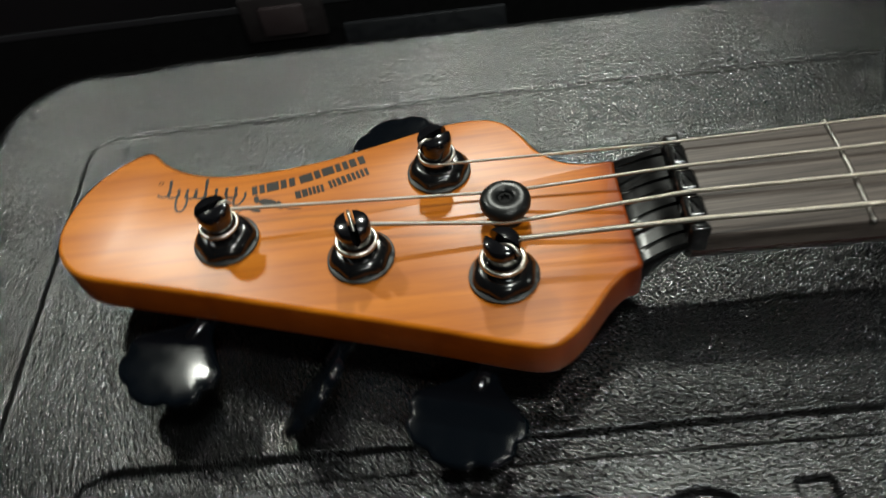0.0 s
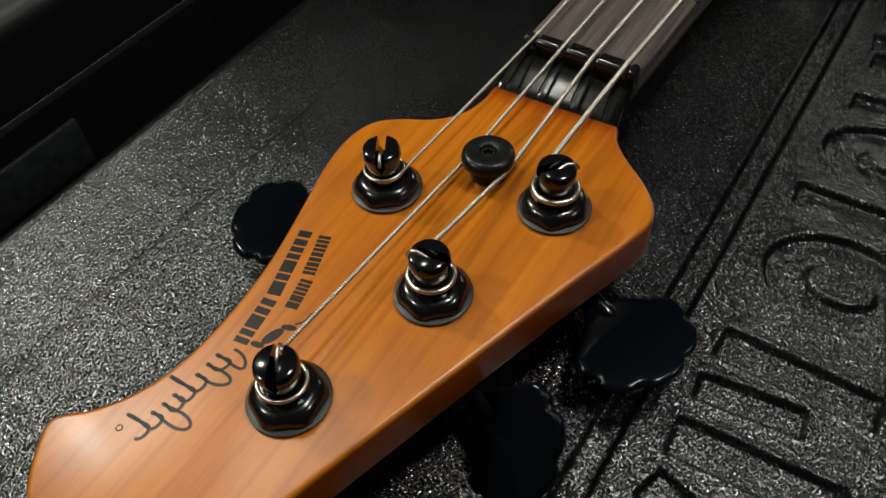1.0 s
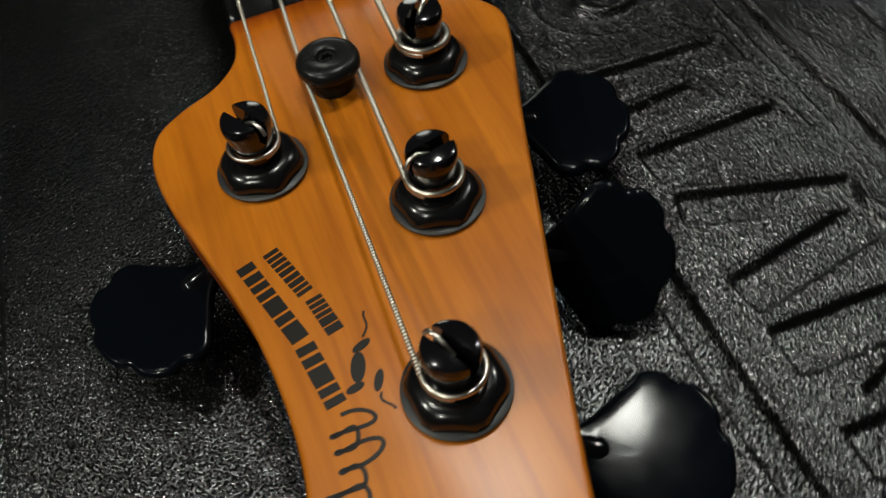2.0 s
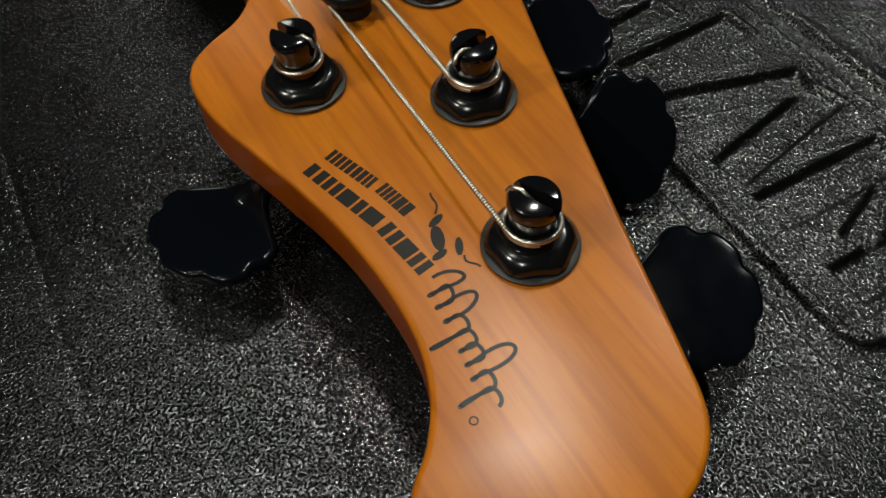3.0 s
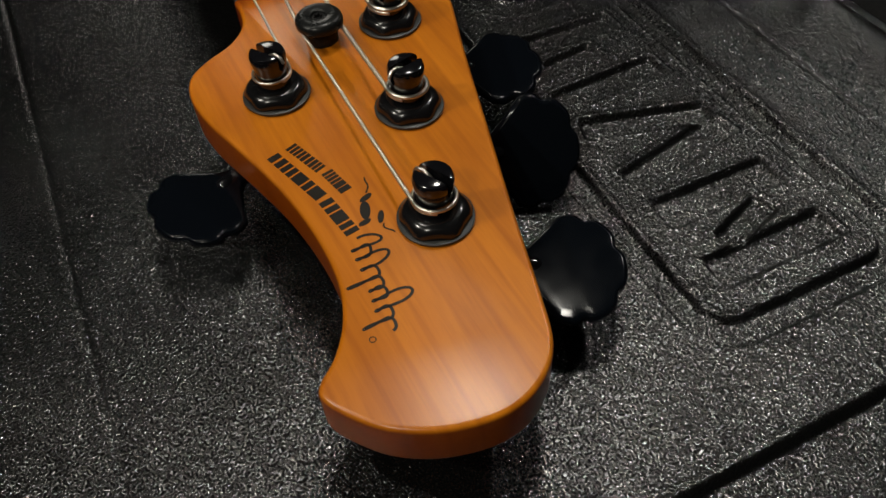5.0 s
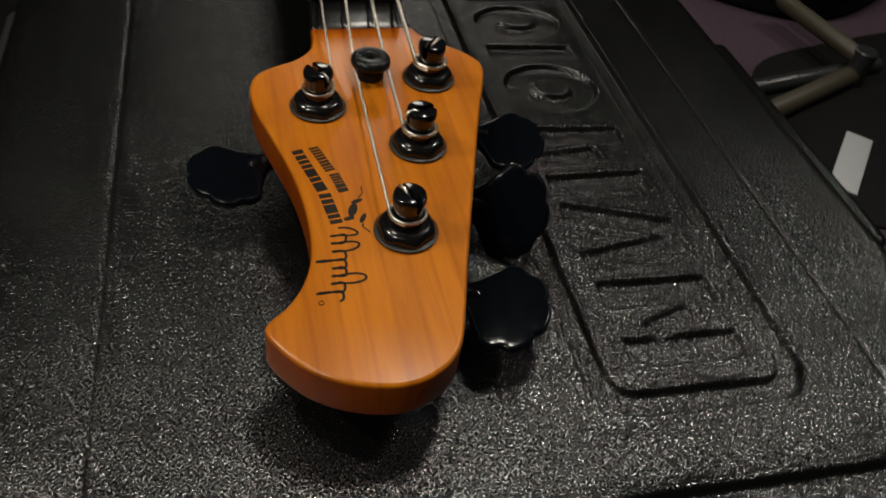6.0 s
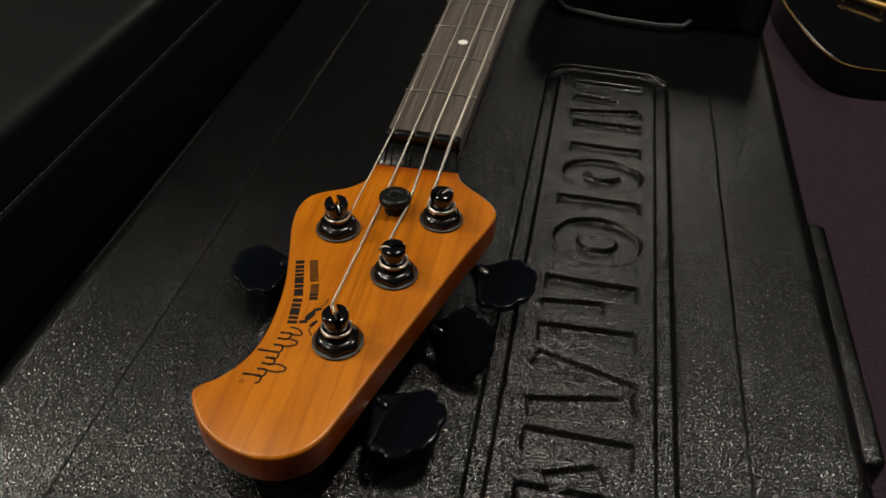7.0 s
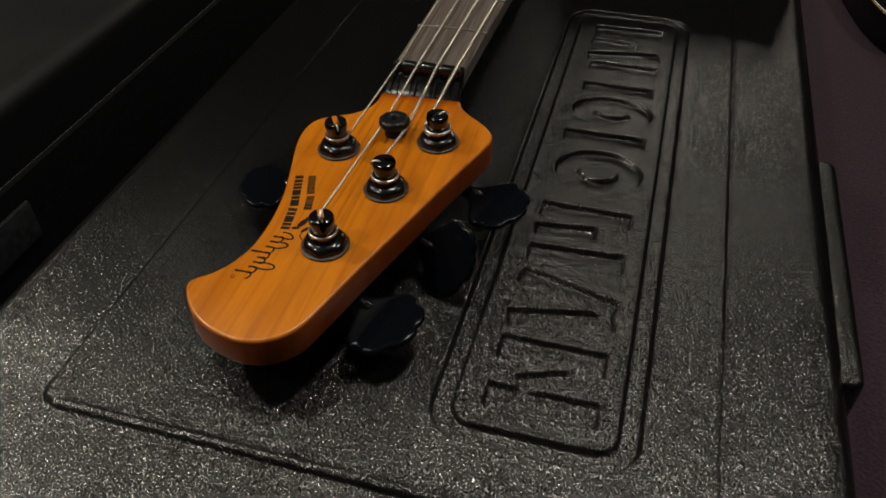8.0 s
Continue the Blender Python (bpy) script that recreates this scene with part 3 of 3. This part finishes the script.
def make_string(slot, place, side, radius, turns, low, via, coil=False):
    px, py = POSTS[place]
    far = NECK @ Vector((slot * 1.55, 0.45, 0.0500))
    at = NECK @ Vector((slot, -0.0005, 0.0478 + radius))
    r = 0.0054 + radius
    end = Vector((px + side * r, py, FACE + COIL))
    pts = [far, NECK @ Vector((slot * 1.12, 0.1, 0.0489 + radius * 0.8)), at]
    if via:
        pts.append(Vector((via, -0.0515, FACE + 0.0052 - radius)))
    aim = pts[-1]
    # meet the coil along its tangent
    d = Vector((aim.x - px, aim.y - py))
    b = math.atan2(d.y, d.x)
    a = math.acos(min(1, r / d.length))
    start = b - a if side > 0 else b + a
    for k in range(3):
        t = (k + 1) / 4
        tx, ty = px + r * math.cos(start), py + r * math.sin(start)
        pts.append(Vector((aim.x + (tx - aim.x) * t, aim.y + (ty - aim.y) * t, aim.z + (FACE + COIL - aim.z) * t)))
    n = int(36 * turns)
    pts.append(Vector((px + r * math.cos(start), py + r * math.sin(start), FACE + COIL)))
    if coil:
        pts = []
    for k in range(n + 1 if coil else 0):
        q = start - side * 2 * math.pi * turns * k / n
        pts.append(Vector((px + r * math.cos(q), py + r * math.sin(q), FACE + COIL - low * k / n)))
    return tube(pts, radius, 12)


for slot, place, side, radius, turns, via in ((SLOTS[0], "a", 1, 0.00046, 1.2, None), (SLOTS[1], "d", -1, 0.00059, 1.2, -0.0082), (SLOTS[2], "c", -1, 0.00073, 1.15, 0.0050), (SLOTS[3], "b", -1, 0.00089, 1.2, None)):
    part("string", make_string(slot, place, side, radius, turns, radius * 2 * (turns - 0.4), via), WOUND, BASS, "round-wound nickel bass string")
    part("string_coil", make_string(slot, place, side, radius * 0.95, turns, radius * 2 * (turns - 0.4), via, True), PLAIN, BASS, "string end wound round its post")

# ---- printed marks on the headstock: plain bars and strokes ----


def printed(outline):
    return slab([Vector(p) for p in outline], FACE - 0.0002, FACE + 0.00012, 0.00003, 0.00003, 1)


def slanted(cx, cy, along, length, tall, lean=0.0):
    """One plain bar of the print; along: its direction in degrees."""
    d = Vector((math.cos(radians(along)), math.sin(radians(along))))
    n = Vector((-d.y, d.x))
    c = Vector((cx, cy))
    pts = [(-0.5, -0.5), (0.5, -0.5), (0.5, 0.5), (-0.5, 0.5)]
    return [c + d * (u * length + lean * v) + n * v * tall for u, v in pts]


def print_word(name, start, end, glyphs, tall, label):
    """A word as plain bars: glyphs gives, sign by sign, its width and how many upright bars fill it."""
    a, b = Vector(start), Vector(end)
    d = (b - a).normalized()
    turn = math.degrees(math.atan2(d.y, d.x))
    unit = (b - a).length / (sum(w for w, _ in glyphs) + 0.16 * (len(glyphs) - 1))
    at = 0.0
    for wide, count in glyphs:
        each = wide / (count + 0.42 * (count - 1))
        for k in range(count):
            c = a + d * unit * (at + each * (0.5 + 1.42 * k))
            part(name, printed(slanted(c.x, c.y, turn, each * unit, tall)), INK, BASS, label)
        at += wide + 0.16


print_word("printed_bar", (-0.0366, -0.0972), (-0.0303, -0.1200), ((1.3, 2), (1.05, 2), (1.0, 1), (0.5, 1), (1.1, 1)), 0.0040, "bold black printed bar")
print_word("printed_bar", (-0.0300, -0.1216), (-0.0279, -0.1366), ((1.25, 2), (1.05, 1), (1.1, 2)), 0.0042, "bold black printed bar")
print_word("fine_bar", (-0.0305, -0.0960), (-0.0262, -0.1096), ((1.0, 2), (1.0, 2), (1.2, 2), (0.5, 1), (0.9, 2)), 0.0037, "fine black printed bar")
print_word("fine_bar", (-0.0252, -0.1114), (-0.0232, -0.1212), ((1.1, 2), (1.1, 2), (0.9, 1), (0.9, 1)), 0.0037, "fine black printed bar")


def ribbon(points, width):
    left, right = [], []
    for i, p in enumerate(points):
        t = (points[min(i + 1, len(points) - 1)] - points[max(i - 1, 0)]).normalized()
        n = Vector((-t.y, t.x)) * width / 2
        left.append(p + n)
        right.append(p - n)
    bm = bmesh.new()
    lo = [bm.verts.new((p.x, p.y, FACE + 0.00012)) for p in left]
    hi = [bm.verts.new((p.x, p.y, FACE + 0.00012)) for p in right]
    for k in range(len(points) - 1):
        bm.faces.new((lo[k], lo[k + 1], hi[k + 1], hi[k]))
    return bm


def script():
    """A running pen stroke without letters."""
    hump = lambda t, at, wide: math.exp(-((t - at) / wide) ** 2)  # noqa: E731
    pts = []
    for k in range(420):
        t = k / 419
        low = -0.0308 - 0.0042 * t * t
        up = 0.0042 + 0.0066 * hump(t, 0.06, 0.05) + 0.0048 * hump(t, 0.25, 0.035) + 0.0064 * hump(t, 0.74, 0.05)
        down = 0.0052 * hump(t, 0.45, 0.045) + 0.0048 * hump(t, 0.93, 0.04)
        w = 2 * math.pi * (8.4 * t + 0.1 * math.sin(9 * t))
        x = low - down * max(0, -math.sin(w)) + up * (0.5 + 0.5 * math.sin(w))
        pts.append(Vector((x, -0.1400 - 0.0290 * t + 0.0011 * math.cos(w) + 0.0005 * math.sin(2 * w))))
    return ribbon(pts, 0.00085)


part("printed_stroke", script(), INK, BASS, "looping black printed stroke")


def oval(cx, cy, a, b, turn):
    pts = []
    for k in range(20):
        q = 2 * math.pi * k / 20
        u, v = a * math.cos(q), b * math.sin(q)
        pts.append(Vector((cx + u * math.cos(radians(turn)) - v * math.sin(radians(turn)), cy + u * math.sin(radians(turn)) + v * math.cos(radians(turn)))))
    return pts


for cx, cy, a, b, turn in ((-0.0217, -0.1307, 0.0034, 0.0015, 70), (-0.0196, -0.1264, 0.0022, 0.0009, 20), (-0.0236, -0.1347, 0.0020, 0.0009, 10), (-0.0189, -0.1350, 0.0024, 0.0009, 62)):
    part("printed_patch", printed(oval(cx, cy, a, b, turn)), INK, BASS, "small black printed patch")
for x0, y0, x1, y1, sway in ((-0.0188, -0.1248, -0.0160, -0.1190, 0.0006), (-0.0192, -0.1376, -0.0186, -0.1420, -0.0007)):
    part("printed_swash", ribbon([Vector((x0 + (x1 - x0) * t + sway * math.sin(5 * t), y0 + (y1 - y0) * t)) for t in (k / 16 for k in range(17))], 0.0005), INK, BASS)
part("printed_ring", tube([(-0.0376 + 0.0008 * math.cos(k * math.pi / 8), -0.1702 + 0.0008 * math.sin(k * math.pi / 8), FACE) for k in range(16)], 0.00016, 6, True), INK, BASS)

# ---- things round the case ----
pouch = root("pouch", "black soft pouch with a grey curved trim on the case lid", "pouch", pose(0.150, 0.345, 0.001, 0, 0, -3))
part("pouch_body", slab(spline([(-0.085, -0.052), (-0.03, -0.064), (0.03, -0.062), (0.06, -0.058), (0.082, -0.060), (0.080, 0.0), (0.075, 0.07), (-0.08, 0.07)], 6), 0.0, 0.06, 0.012, 0.004), CLOTH, pouch)
part("trim", tube([(-0.088 + 0.0, -0.048, 0.006), (-0.078, -0.062, 0.004), (-0.04, -0.072, 0.004), (0.0, -0.074, 0.004), (0.018, -0.070, 0.004), (0.024, -0.062, 0.006)], 0.002, 8), GREY, pouch, "grey curved trim")


def second_case():
    """A case like the first, lying beside it; its near side stays in the dark of the gap."""
    c = root("flight_case", "second closed black case beside the first, dull grey top", "case", pose(0, 0, 0, 0, 0, -1.6))
    pts = [Vector(p) for p in rounded_rect(-0.70, -0.294, -0.75, 0.95, 0.03)]
    part("lid", slab(pts, -0.066, -0.013, 0.014, 0.001, 8), SHEEN, c, "dull dark grey lid with a rounded rim")
    part("shell", slab(pts, BENCH, -0.070, 0.002, 0.008), CLOTH, c)
    pts = [Vector(p) for p in rounded_rect(-0.697, -0.2935, -0.747, 0.947, 0.027)]
    part("trim", slab(pts, -0.0705, -0.0655, 0.0005, 0.0005), GREY, c, "thin dark edge trim")
    latch = part("latch", block(-0.2945, -0.2890, -0.205, -0.150, -0.092, -0.058, 0.002), PINK, c, "pinkish grey metal latch")
    part("latch_lever", block(-0.2895, -0.2855, -0.192, -0.163, -0.086, -0.064, 0.0015), LEVER, latch, "pinkish metal latch lever")
    part("side_plate", block(-0.2945, -0.2905, -0.140, -0.030, -0.118, -0.086, 0.0015), BLUE, c, "dull blue-grey metal plate on the case side")


SHEEN = make_plastic("dull_grey_top", (0.006, 0.006, 0.0065), 300, 0.0001, 0.42)
PINK = make_scuffed("pink_grey_plate", (0.009, 0.006, 0.0065), 0.6)
BLUE = make_scuffed("blue_grey_plate", (0.0035, 0.0045, 0.0065), 0.6)
LEVER = make_scuffed("pink_metal_lever", (0.028, 0.019, 0.020), 0.5)
TAN = make_scuffed("dull_brown_tube", (0.030, 0.025, 0.014), 0.5)
CARD = material("white_card", (0.30, 0.31, 0.32), 0.6)
principled(SHEEN).inputs["Specular IOR Level"].default_value = 0.3
principled(CLOTH).inputs["Specular IOR Level"].default_value = 0.15
second_case()

# a black guitar with gold trim on the carpet
guitar = root("electric_guitar", "glossy black electric guitar with gold binding and bridge", "guitar", pose(0.530, 0.868, FLOOR, 0, 0, 0))
body = spline([(0.0, -0.090), (0.060, -0.068), (0.088, 0.0), (0.120, 0.12), (0.150, 0.26), (0.08, 0.36), (-0.05, 0.34), (-0.10, 0.2), (-0.092, 0.05), (-0.060, -0.066)], 8)
part("body", slab(body, 0.0, 0.05, 0.005, 0.005), GLOSS, guitar)
part("binding", tube([(p.x, p.y, 0.0485) for p in inward(body, 0.0005)], 0.0014, 8, True), GOLD, guitar, "thin gold binding")
for dx, dy in ((0.028, 0.145), (0.056, 0.213)):
    b = tube([(dx - 0.032, dy + 0.026, 0.060), (dx - 0.028, dy + 0.023, 0.060), (dx + 0.028, dy - 0.023, 0.060), (dx + 0.032, dy - 0.026, 0.060)], [0.004, 0.007, 0.007, 0.004], 12)
    part("bridge", join(b, lathe([(0.004, 0.048), (0.004, 0.060)], 12, Matrix.Translation((dx - 0.026, dy + 0.021, 0))), lathe([(0.004, 0.048), (0.004, 0.060)], 12, Matrix.Translation((dx + 0.026, dy - 0.021, 0)))), GOLD, guitar, "gold bridge bar")

stand = root("guitar_stand", "grey metal tube of a guitar stand lying on the carpet", "stand", pose(0.530, 0.385, FLOOR, 0, 0, 12))
part("tube", tube([(0, 0, 0.011), (0.004, 0, 0.011), (0.30, 0, 0.011)], [0.008, 0.011, 0.011], 20), SATIN, stand)
part("collar", tube([(0.006, 0, 0.0135), (0.009, 0, 0.0135), (0.050, 0, 0.0135), (0.053, 0, 0.0135)], [0.0120, 0.0135, 0.0135, 0.0120], 20), CHROME, stand, "bright chrome collar")
thing("price_card", (lambda b: (b.transform(pose(0.652, 0.256, FLOOR + 0.004, 0, 0, -44)), b)[1])(block(-0.016, 0.016, -0.064, 0.064, 0.0, 0.002, 0.0005)), CARD, "blank pale grey card lying on the black shade sheet", "card")

# black sheet laid over the carpet to stand in for the deep shade there
mat = spline([(0.615, 0.150), (0.95, 0.120), (1.30, 0.140), (1.34, 0.45), (1.25, 0.56), (0.98, 0.555), (0.80, 0.520), (0.66, 0.475), (0.610, 0.400), (0.605, 0.260)], 6)
thing("mat", slab(mat, FLOOR, FLOOR + 0.004, 0.0015, 0.0005), CLOTH, "thin black sheet standing in for deep shade on the carpet", "mat")
legs = root("folding_stand", "dull brown folding stand with two legs lying on the black shade sheet", "stand", pose(0.765, 0.420, FLOOR + 0.004))
part("leg", tube([(-0.180, -0.078, 0.012), (-0.176, -0.076, 0.012), (-0.006, -0.002, 0.012), (0.0, 0.0, 0.012)], [0.010, 0.013, 0.013, 0.011], 14), TAN, legs)
part("leg", tube([(-0.004, 0.004, 0.036), (-0.006, 0.010, 0.036), (-0.030, 0.150, 0.036), (-0.031, 0.156, 0.036)], [0.010, 0.012, 0.012, 0.010], 14), TAN, legs)
part("joint", lathe([(0.013, 0.0), (0.015, 0.002), (0.015, 0.046), (0.013, 0.048)], 24), SATIN, legs, "black stand joint")

# added black slab, no known object; fills the dark area beside the guitar
bag = root("dark_filler", "rounded black slab added to fill the dark area by the guitar", "bag", pose(0.90, 0.92, FLOOR))
outline = spline([(-0.275, -0.225), (-0.105, -0.340), (0.10, -0.26), (0.32, -0.06), (0.30, 0.24), (0.08, 0.38), (-0.18, 0.30), (-0.205, 0.0), (-0.225, -0.13)], 6)
part("filler_body", slab(outline, 0.0, 0.075, 0.030, 0.010), CLOTH, bag)
part("zip", tube([(p.x, p.y, 0.042) for p in inward(outline, -0.001)], 0.0022, 8, True), GREY, bag, "dark grey cord round the edge of the added slab")
